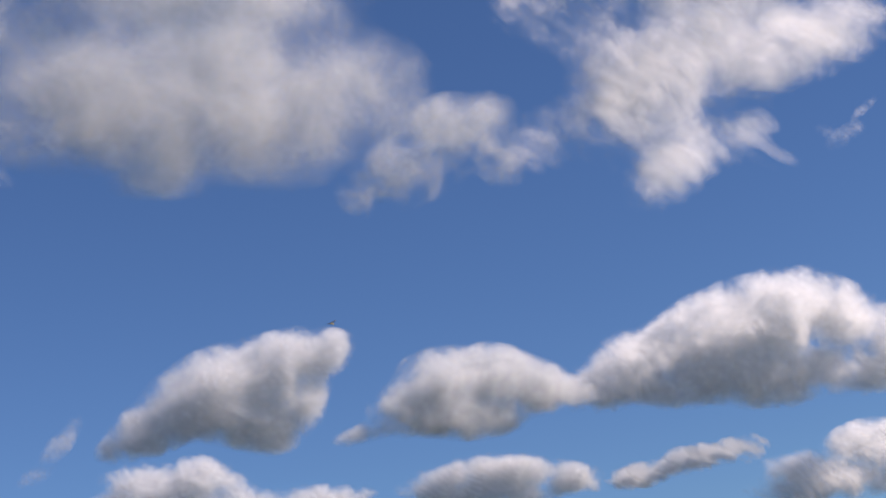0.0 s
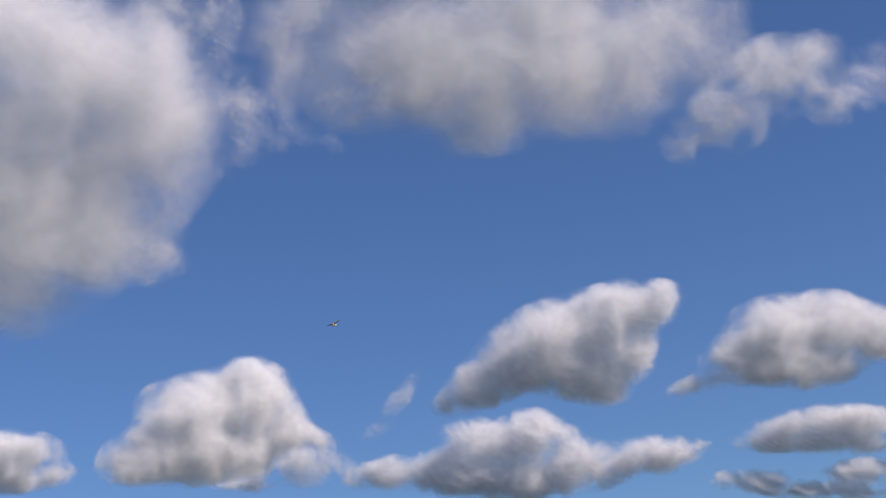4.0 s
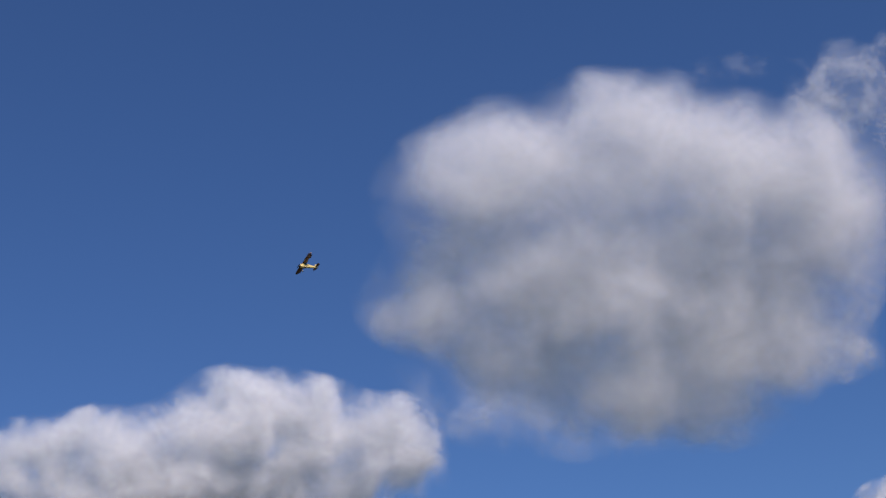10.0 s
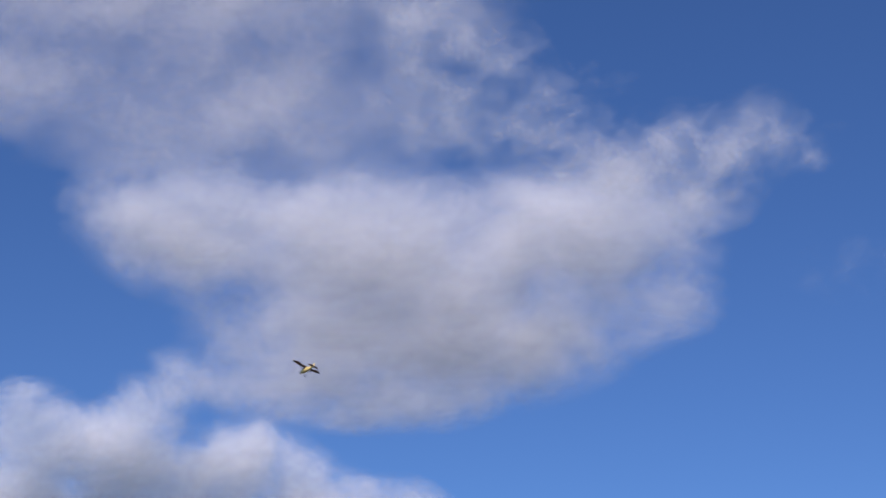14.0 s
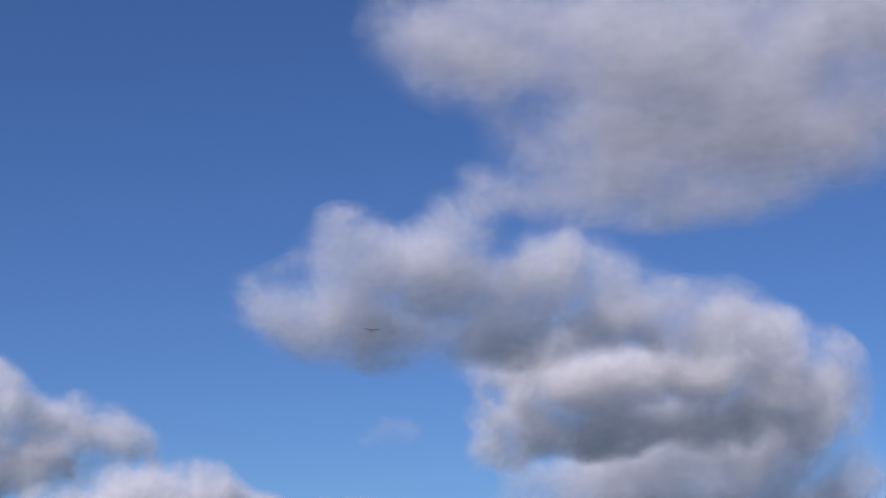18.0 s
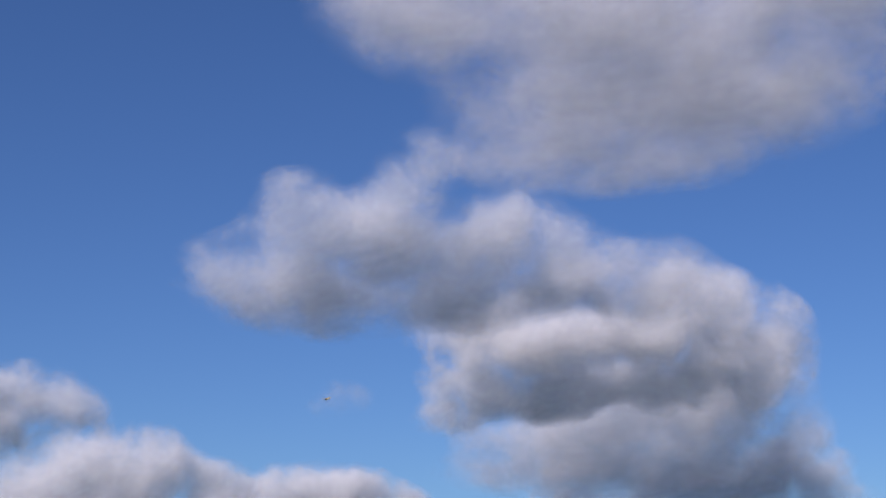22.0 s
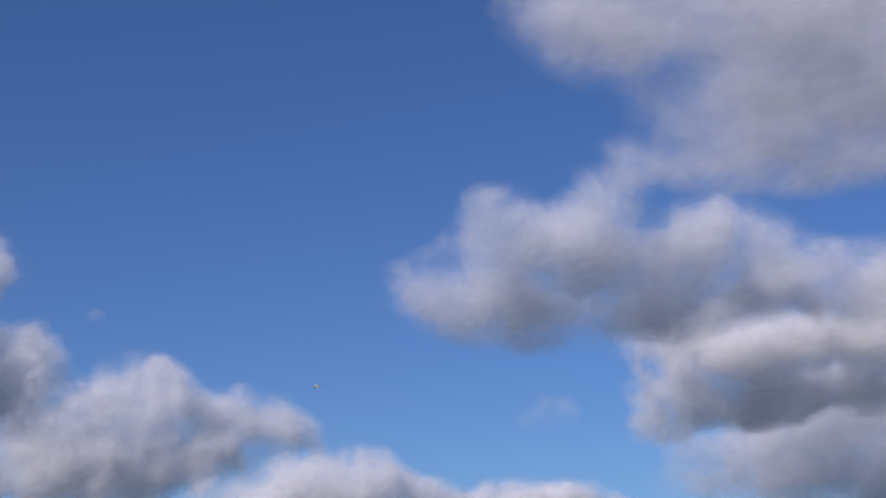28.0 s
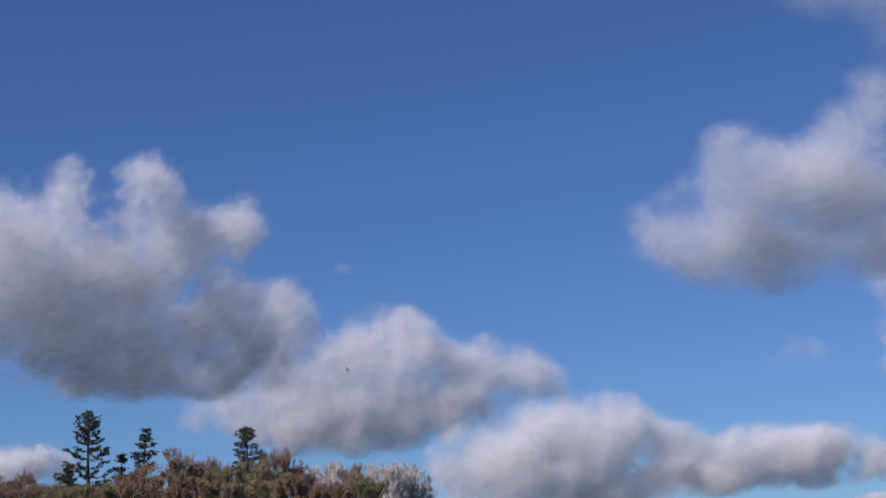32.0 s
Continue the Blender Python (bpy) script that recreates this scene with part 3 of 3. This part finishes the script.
def aeroplane():
    plane = new("model_aeroplane")
    tagged(plane, "yellow high-wing radio-controlled model aeroplane with black nose in flight", "aeroplane")
    sections = [(0.36, 0.12, 0.13, 0.0), (0.30, 0.15, 0.17, 0.0), (0.18, 0.155, 0.22, 0.03), (0.05, 0.155, 0.24, 0.04),
                (-0.10, 0.14, 0.21, 0.03), (-0.3, 0.10, 0.15, 0.015), (-0.5, 0.065, 0.10, 0.01), (-0.68, 0.03, 0.07, 0.01)]
    part("fuselage", loft([box_ring(*s) for s in sections]), YELLOW, plane, "glossy yellow film-covered fuselage", True)
    part("cowl", loft([box_ring(0.362, 0.118, 0.128, 0), box_ring(0.41, 0.115, 0.12, 0), box_ring(0.44, 0.08, 0.08, 0)]), BLACK, plane, "black engine cowl", True)
    part("windscreen", loft([box_ring(0.235, 0.13, 0.05, 0.115), box_ring(0.17, 0.135, 0.09, 0.118)]), SMOKED, plane, "smoked windscreen")
    for side in (-1, 1):
        part("cabin_window", loft([[(side * 0.0785, y, z) for y, z in ((0.14, 0.06), (-0.02, 0.06), (-0.02, 0.12), (0.14, 0.12))],
                                   [(side * 0.081, y, z) for y, z in ((0.135, 0.063), (-0.015, 0.063), (-0.015, 0.117), (0.135, 0.117))]]), SMOKED, plane, "smoked side window")
        wing = two_tone(part("wing", foil(side * 0.002, side * 0.76, 0.25, 0.23, 0.06, 0.06, 0.155, 0.195, 0.032), YELLOW, plane, "wing panel, yellow above and brown below", True), UMBER)
        part("aileron", foil(side * 0.40, side * 0.68, 0.055, 0.05, -0.085, -0.08, 0.176, 0.19, 0.008, 2), UMBER, wing, "brown aileron")
        part("wing_stripe", foil(side * 0.66, side * 0.70, 0.245, 0.24, 0.06, 0.06, 0.1885, 0.1905, 0.034, 1), BLACK, wing, "black stripe")
        for y in (0.12, 0.0):
            part("wing_strut", tube([(side * 0.075, 0.06, -0.05), (side * 0.40, y, 0.172)], [0.006, 0.006]), BLACK, plane, "black wing strut")
        part("gear_leg", tube([(side * 0.05, 0.2, -0.08), (side * 0.13, 0.21, -0.175)], [0.007, 0.006]), STEEL, plane, "steel landing gear leg")
        tyre = part("wheel", tube([(side * 0.118, 0.21, -0.19), (side * 0.126, 0.21, -0.19), (side * 0.15, 0.21, -0.19), (side * 0.158, 0.21, -0.19)], [0.038, 0.05, 0.05, 0.038], 14), RUBBER, plane, "black rubber wheel", True)
        part("wheel_hub", tube([(side * 0.115, 0.21, -0.19), (side * 0.161, 0.21, -0.19)], [0.018, 0.018], 10), CREAM, tyre, "cream wheel hub")
        two_tone(part("stabiliser", foil(side * 0.002, side * 0.27, 0.15, 0.11, -0.60, -0.61, 0.035, 0.035, 0.010), YELLOW, plane, "tailplane half, yellow above and brown below", True), UMBER)
        part("elevator", foil(side * 0.03, side * 0.25, 0.06, 0.05, -0.705, -0.69, 0.036, 0.036, 0.008, 3), UMBER, plane, "brown elevator half", True)
    fin = [[(s * 0.006, y, z) for y, z in ((-0.52, 0.04), (-0.57, 0.13), (-0.63, 0.19), (-0.67, 0.195), (-0.67, 0.03))] for s in (-1, 1)]
    part("fin", loft(fin), YELLOW, plane, "yellow tail fin")
    rud = [[(s * 0.005, y, z) for y, z in ((-0.674, 0.0), (-0.674, 0.195), (-0.72, 0.18), (-0.745, 0.12), (-0.74, 0.03))] for s in (-1, 1)]
    part("rudder", loft(rud), YELLOW, plane, "yellow rudder")
    part("tail_wheel", tube([(-0.008, -0.66, -0.05), (0.008, -0.66, -0.05)], [0.016, 0.016], 10), RUBBER, plane, "small black tail wheel")
    part("tail_wheel_leg", tube([(0, -0.64, -0.02), (0, -0.66, -0.045)], [0.004, 0.004]), STEEL, plane, "steel tail wheel wire")
    hub = part("propeller", tube([(0, 0.44, 0), (0, 0.46, 0), (0, 0.485, 0)], [0.026, 0.024, 0.004], 12), BLACK, plane, "black propeller with spinner", True)
    for side in (-1, 1):
        part("blade", loft([[(side * x, 0.455 + dy * w, dz * w) for dy, dz in ((0.2, 1), (0.05, 0), (-0.2, -1), (-0.05, 0))]
                            for x, w in ((0.02, 0.012), (0.07, 0.018), (0.12, 0.014), (0.135, 0.005))]), BLACK, hub, "black propeller blade")
    return plane, hub


model, propeller = aeroplane()


# ---- the trees ----
def pine(label, az, distance, height, spread, base, seed):
    rng = random.Random(seed)
    tree = new("pine_tree")
    foot = heading(az) * distance
    tree.location = (foot.x, foot.y, -0.05)
    tagged(tree, label, "pine tree", "pines in the tree belt")

    def stem(z):
        g = z / height
        return Vector((0.25 * math.sin(2.2 * g + seed) * g, 0.2 * math.cos(1.7 * g + seed) * g, z))

    part("trunk", tube([stem(height * f) for f in (0, 0.25, 0.5, 0.75, 0.97)], [0.24, 0.2, 0.15, 0.09, 0.02], 9), PINE_BARK, tree, "rough brown pine trunk", True)
    z = base
    while z < height * 0.985:
        f = (z - base) / (height - base)
        n = rng.choice((4, 5, 5)) if f < 0.85 else 4
        turn = rng.uniform(0, 6.28)
        tier = rng.uniform(0.7, 1.12)
        for i in range(n):
            if rng.random() < 0.16 and f < 0.8:
                continue
            a = turn + 2 * math.pi * i / n + rng.uniform(-0.35, 0.35)
            long = (spread * (1.0 - f) ** 0.85 + 0.32) * tier * rng.uniform(0.72, 1.12)
            root = stem(z + rng.uniform(-0.12, 0.12))
            lift = rng.uniform(-0.16, 0.08) + 0.75 * f * f * f
            pts = []
            for q in (0, 0.3, 0.6, 0.85, 1.0):
                pts.append(root + Vector((math.cos(a) * long * q, math.sin(a) * long * q, long * (lift * q + 0.22 * q * q - 0.10 * math.sin(3.1 * q)))))
            thick = 1.25 - f
            limb = part("branch", tube(pts, [0.05 * thick, 0.042 * thick, 0.032 * thick, 0.02, 0.008], 5), PINE_BARK, tree)
            verts, faces = [], []
            for _ in range(int(6 + 11 * long)):
                q = (0.22 if f < 0.8 else 0.05) + 0.8 * rng.random() ** 0.75
                j = min(3, int(q * 4))
                c = pts[j].lerp(pts[j + 1], min(1, q * 4 - j)) if q < 1 else pts[-1]
                c = c + Vector((rng.gauss(0, 0.15), rng.gauss(0, 0.15), rng.uniform(-0.04, 0.13)))
                tuft = rng.uniform(0.10, 0.2)
                for _ in range(20):
                    d = Vector((rng.gauss(0, 1), rng.gauss(0, 1), rng.gauss(0.2, 0.5))).normalized() * tuft * rng.uniform(0.7, 1.25)
                    side = d.orthogonal().normalized() * 0.024
                    k = len(verts)
                    verts += [c - side, c + side, c + d + side * 0.5, c + d - side * 0.5]
                    faces.append((k, k + 1, k + 2, k + 3))
            raw("needles", [tuple(p) for p in verts], faces, NEEDLES, limb, "dark green needle tufts", "stuff")
        z += rng.uniform(0.5, 0.8) * (1.0 if f < 0.75 else 0.6) * min(1.0, height / 9.0)
    return tree


def broadleaf(label, az, distance, height, width, bark, leaf, leaves, seed, upright=1.15, fine=1.0):
    """A bare or budding tree: trunk, limbs and a crown of fine twigs with small leaves."""
    rng = random.Random(seed)
    tree = new("budding_tree")
    foot = heading(az) * distance
    tree.location = (foot.x, foot.y, -0.05)
    tagged(tree, label, "tree", "bare trees in the tree belt")
    top = height * 0.3
    part("trunk", tube([(0, 0, 0), (0.05, 0.03, top * 0.5), (0.0, 0.05, top)], [0.16, 0.13, 0.11], 8), bark, tree, smooth=True)
    verts, faces, lverts, lfaces = [], [], [], []
    thin = 0.010 if leaves else 0.012

    def stick(p, q, r0, r1):
        d = (q - p).normalized()
        s = d.orthogonal().normalized()
        t = d.cross(s)
        b = len(verts)
        for c, r in ((p, r0), (q, r1)):
            for k in range(3):
                a = 2.094 * k
                verts.append(tuple(c + (s * math.cos(a) + t * math.sin(a)) * r))
        for k in range(3):
            faces.append((b + k, b + (k + 1) % 3, b + 3 + (k + 1) % 3, b + 3 + k))

    def grow(p, d, long, r, depth):
        q = p + d * long
        stick(p, q, max(r, thin * 1.3), max(r * 0.62, thin))
        if depth == 0:
            for _ in range(leaves):
                c = p.lerp(q, rng.random()) + Vector((rng.gauss(0, 0.05), rng.gauss(0, 0.05), rng.gauss(0, 0.08)))
                n = Vector((rng.gauss(0, 1), rng.gauss(0, 1), rng.gauss(0, 1))).normalized()
                s = n.orthogonal().normalized() * rng.uniform(0.025, 0.06)
                t = n.cross(s)
                b = len(lverts)
                lverts.extend((tuple(c - s), tuple(c - t * 0.6), tuple(c + s), tuple(c + t * 0.6)))
                lfaces.append((b, b + 1, b + 2, b + 3))
            return
        for _ in range(3 if rng.random() < 0.75 * fine else 2):
            spin = Vector((rng.gauss(0, 1), rng.gauss(0, 1), rng.gauss(0, 0.6)))
            e = (d + spin * 0.33 + Vector((0, 0, upright * 0.35))).normalized()
            grow(p.lerp(q, rng.uniform(0.55, 1.0)), e, long * rng.uniform(0.62, 0.86), r * 0.6, depth - 1)

    limbs = 6
    for i in range(limbs):
        a = 2 * math.pi * i / limbs + rng.uniform(-0.4, 0.4)
        out = width * 0.5 * rng.uniform(0.55, 1.0)
        start = Vector((0, 0.03, top * rng.uniform(0.6, 1.0)))
        mid = start + Vector((math.cos(a) * out * 0.45, math.sin(a) * out * 0.45, height * 0.16))
        end = start + Vector((math.cos(a) * out * 0.75, math.sin(a) * out * 0.75, height * rng.uniform(0.28, 0.42)))
        part("limb", tube([start, mid, end], [0.08, 0.06, 0.035], 6), bark, tree, smooth=True)
        for c, w in ((start.lerp(mid, 0.6), 0.8), (mid, 0.85), (mid.lerp(end, 0.35), 0.9), (mid.lerp(end, 0.7), 0.95), (end, 1.0), (end, 1.0), (end, 1.05)):
            d = ((end - mid).normalized() + Vector((rng.gauss(0, 0.35), rng.gauss(0, 0.35), 0.4 * upright))).normalized()
            grow(c, d, height * 0.105 * w, 0.035 if leaves else 0.045, 4)
    raw("crown", verts, faces, bark if leaves == 0 else RED_TWIG, tree, "fine bare twigs", "stuff")
    if lverts:
        raw("leaves", lverts, lfaces, leaf, tree, "small unfolding leaves", "stuff")
    return tree


pine("tall dark green pine with open tiers of branches", 13.6, 128.0, 12.4, 3.2, 3.6, 3)
pine("small dark green pine behind brown trees", 11.65, 133.0, 11.3, 1.9, 4.5, 5)
pine("dark green pine rising above brown trees", 7.7, 131.0, 11.2, 2.5, 4.5, 8)

BELT = [
    ("reddish bare tree", 17.7, 131, 8.2, 3.6, BROWN_BARK, RUST, 3), ("reddish bare tree", 16.6, 132, 8.0, 3.6, BROWN_BARK, RUST, 3),
    ("reddish bare tree", 15.4, 131, 7.9, 3.2, BROWN_BARK, RUST, 3), ("olive budding tree", 14.4, 126, 6.9, 3.4, BROWN_BARK, OLIVE, 6),
    ("olive budding tree", 13.1, 125, 6.6, 3.2, BROWN_BARK, OLIVE, 6), ("rusty budding tree", 12.1, 128, 8.2, 3.4, BROWN_BARK, RUST, 4),
    ("rusty budding tree", 11.1, 128, 8.9, 3.4, BROWN_BARK, RUST, 4), ("rusty budding tree", 10.2, 129, 9.6, 3.2, BROWN_BARK, RUST, 3),
    ("brown bare tree", 9.3, 130, 9.2, 3.0, BROWN_BARK, RUST, 3), ("olive budding tree", 8.4, 127, 8.5, 3.2, BROWN_BARK, OLIVE, 6),
    ("olive budding tree", 7.3, 127, 8.7, 3.2, BROWN_BARK, OLIVE, 6), ("purplish bare tree", 6.6, 130, 10.0, 2.8, BROWN_BARK, RUST, 4),
    ("narrow rusty tree", 5.7, 130, 8.4, 2.0, BROWN_BARK, RUST, 4), ("pale bare tree", 4.9, 131, 8.6, 2.6, PALE_BARK, RUST, 0),
    ("pale bare tree", 4.2, 132, 8.6, 2.4, PALE_BARK, RUST, 0), ("narrow rusty tree", 3.5, 129, 7.9, 2.0, BROWN_BARK, RUST, 4),
    ("whitish bare tree", 2.5, 128, 8.6, 3.2, PALE_BARK, RUST, 0), ("whitish bare tree", 1.7, 128, 8.5, 3.2, PALE_BARK, RUST, 0),
    ("olive budding shrub", 14.0, 122, 6.4, 3.6, BROWN_BARK, OLIVE, 8), ("olive budding shrub", 15.0, 121, 6.2, 3.4, BROWN_BARK, OLIVE, 8),
    ("reddish bare shrub", 16.0, 122, 6.9, 3.6, BROWN_BARK, RUST, 4), ("reddish bare shrub", 17.2, 122, 7.0, 3.6, BROWN_BARK, RUST, 4),
    ("olive budding shrub", 7.9, 122, 7.4, 3.4, BROWN_BARK, OLIVE, 8), ("rusty budding shrub", 11.6, 122, 7.2, 3.4, BROWN_BARK, RUST, 6),
    ("rusty budding shrub", 12.6, 119, 6.9, 3.6, BROWN_BARK, RUST, 7), ("rusty budding shrub", 10.7, 119, 7.0, 3.6, BROWN_BARK, RUST, 7),
    ("rusty budding shrub", 9.7, 119, 7.0, 3.6, BROWN_BARK, RUST, 7), ("olive budding shrub", 8.8, 119, 6.6, 3.6, BROWN_BARK, OLIVE, 8),
    ("olive budding shrub", 7.0, 119, 6.9, 3.6, BROWN_BARK, OLIVE, 8), ("rusty budding shrub", 6.0, 119, 6.6, 3.2, BROWN_BARK, RUST, 7),
    ("rusty budding shrub", 5.1, 119, 6.2, 3.0, BROWN_BARK, RUST, 7), ("rusty budding shrub", 4.2, 119, 5.9, 2.8, BROWN_BARK, RUST, 7),
    ("olive budding shrub", 3.1, 119, 6.3, 2.6, BROWN_BARK, OLIVE, 8), ("olive budding shrub", 13.4, 118, 6.3, 3.8, BROWN_BARK, OLIVE, 9),
    ("whitish bare tree", 1.2, 129, 7.6, 2.8, PALE_BARK, RUST, 0), ("whitish bare tree", 2.1, 126, 8.3, 3.2, PALE_BARK, RUST, 0),
    ("dark bare sapling", -17.5, 125, 3.8, 1.6, BROWN_BARK, RUST, 0), ("dark bare sapling", -19.2, 125, 3.9, 1.8, BROWN_BARK, RUST, 0),
]
for number, (kind_of, az, away, tall, wide, bark, leaf, buds) in enumerate(BELT):
    broadleaf(kind_of + " with fine twigs in the tree belt", az, away, tall, wide, bark, leaf, buds, 40 + number)
pine("small dark green pine low behind brown trees", 12.35, 131.0, 8.9, 1.2, 3.5, 21)
pine("small dark green pine low behind brown trees", 14.4, 130.0, 8.0, 1.4, 3.0, 23)
pine("small dark conifer spire on the skyline", -13.0, 125.0, 3.3, 0.5, 0.8, 12)


# ---- what moves ----
# seconds; degrees left of +y, degrees up and metres away; heading, climb and bank in degrees
FLIGHT = [(0, -114.79, 13.47, 215, 38, 0, 8), (1, -111.92, 13.19, 203, 40, 0, 8), (2, -108.37, 12.68, 190, 45, 0, 9),
    (3, -104.70, 12.68, 175, 50, 0, 10), (5.5, -98.03, 15.19, 128, 58, -5, 12), (6, -96.95, 15.99, 121, 58, -6, 11),
    (6.5, -95.67, 16.80, 113, 57, -8, 11), (7, -93.98, 17.51, 105, 57, -9, 10), (7.5, -91.89, 18.14, 97, 55, -10, 10),
    (8, -89.43, 18.81, 92, 54, -10, 8), (8.5, -86.61, 19.57, 88, 54, -8, 12), (9, -83.11, 20.61, 84, 55, -7, 16),
    (9.5, -78.81, 21.74, 80, 55, -5, 20), (10, -73.55, 22.95, 71, 53, -6, 23), (10.5, -67.32, 23.84, 70, 48, -6, 27),
    (11, -60.34, 24.13, 70, 37, -5, 20), (11.5, -52.86, 23.90, 68, 25, -2, 16), (12, -45.48, 23.31, 66, 17, 1, 15),
    (12.5, -38.45, 21.89, 64, 14, 2, 18), (13, -32.24, 20.34, 64, 12, 0, 14), (13.5, -26.65, 18.50, 66, 11, 0, 15),
    (14, -22.22, 16.37, 70, 8, -2, 14), (14.5, -19.12, 14.87, 77, 6, -0, 12), (15, -16.77, 13.41, 85, 3, 1, 10),
    (15.5, -15.16, 12.43, 92, -4, 2, 12), (17.5, -12.71, 10.63, 127, -6, 0, 4), (18, -12.75, 10.26, 134, -10, 0, 2),
    (19, -13.16, 8.99, 150, -14, -2, 0), (20, -13.71, 7.76, 166, -12, -3, -8), (21, -13.89, 6.84, 178, -4, -3, -14),
    (22, -13.03, 6.29, 194, 14, -2, -18), (23, -11.04, 6.25, 206, 35, 0, -20), (24, -8.78, 6.59, 216, 50, 2, -20),
    (25, -6.68, 6.69, 226, 63, 3, -23), (25.5, -5.90, 6.77, 231, 70, 3, -24), (27.5, -4.82, 7.54, 240, 100, 0, -30),
    (28, -4.51, 7.48, 238, 108, -5, -30), (29, -3.03, 6.26, 227, 120, -8, -25), (30, 0.33, 5.71, 213, 130, 0, -62),
    (31, 3.61, 6.45, 198, 148, 2, -40), (32, 3.85, 6.30, 183, 165, -3, -50),]


def flight_rows():
    rows = []
    for t, az, el, away, course, climb, bank in FLIGHT:
        ahead = heading(course, climb)
        right = ahead.cross(Vector((0, 0, 1))).normalized()
        turn = Matrix((right, ahead, right.cross(ahead))).transposed().to_4x4() @ pose(0, 0, 0, 0, bank, 0)
        rows.append((t, Matrix.Translation(Vector(EYE) + heading(az, el) * away) @ turn))
    return rows


def motions():
    walk(model, flight_rows())


motions()
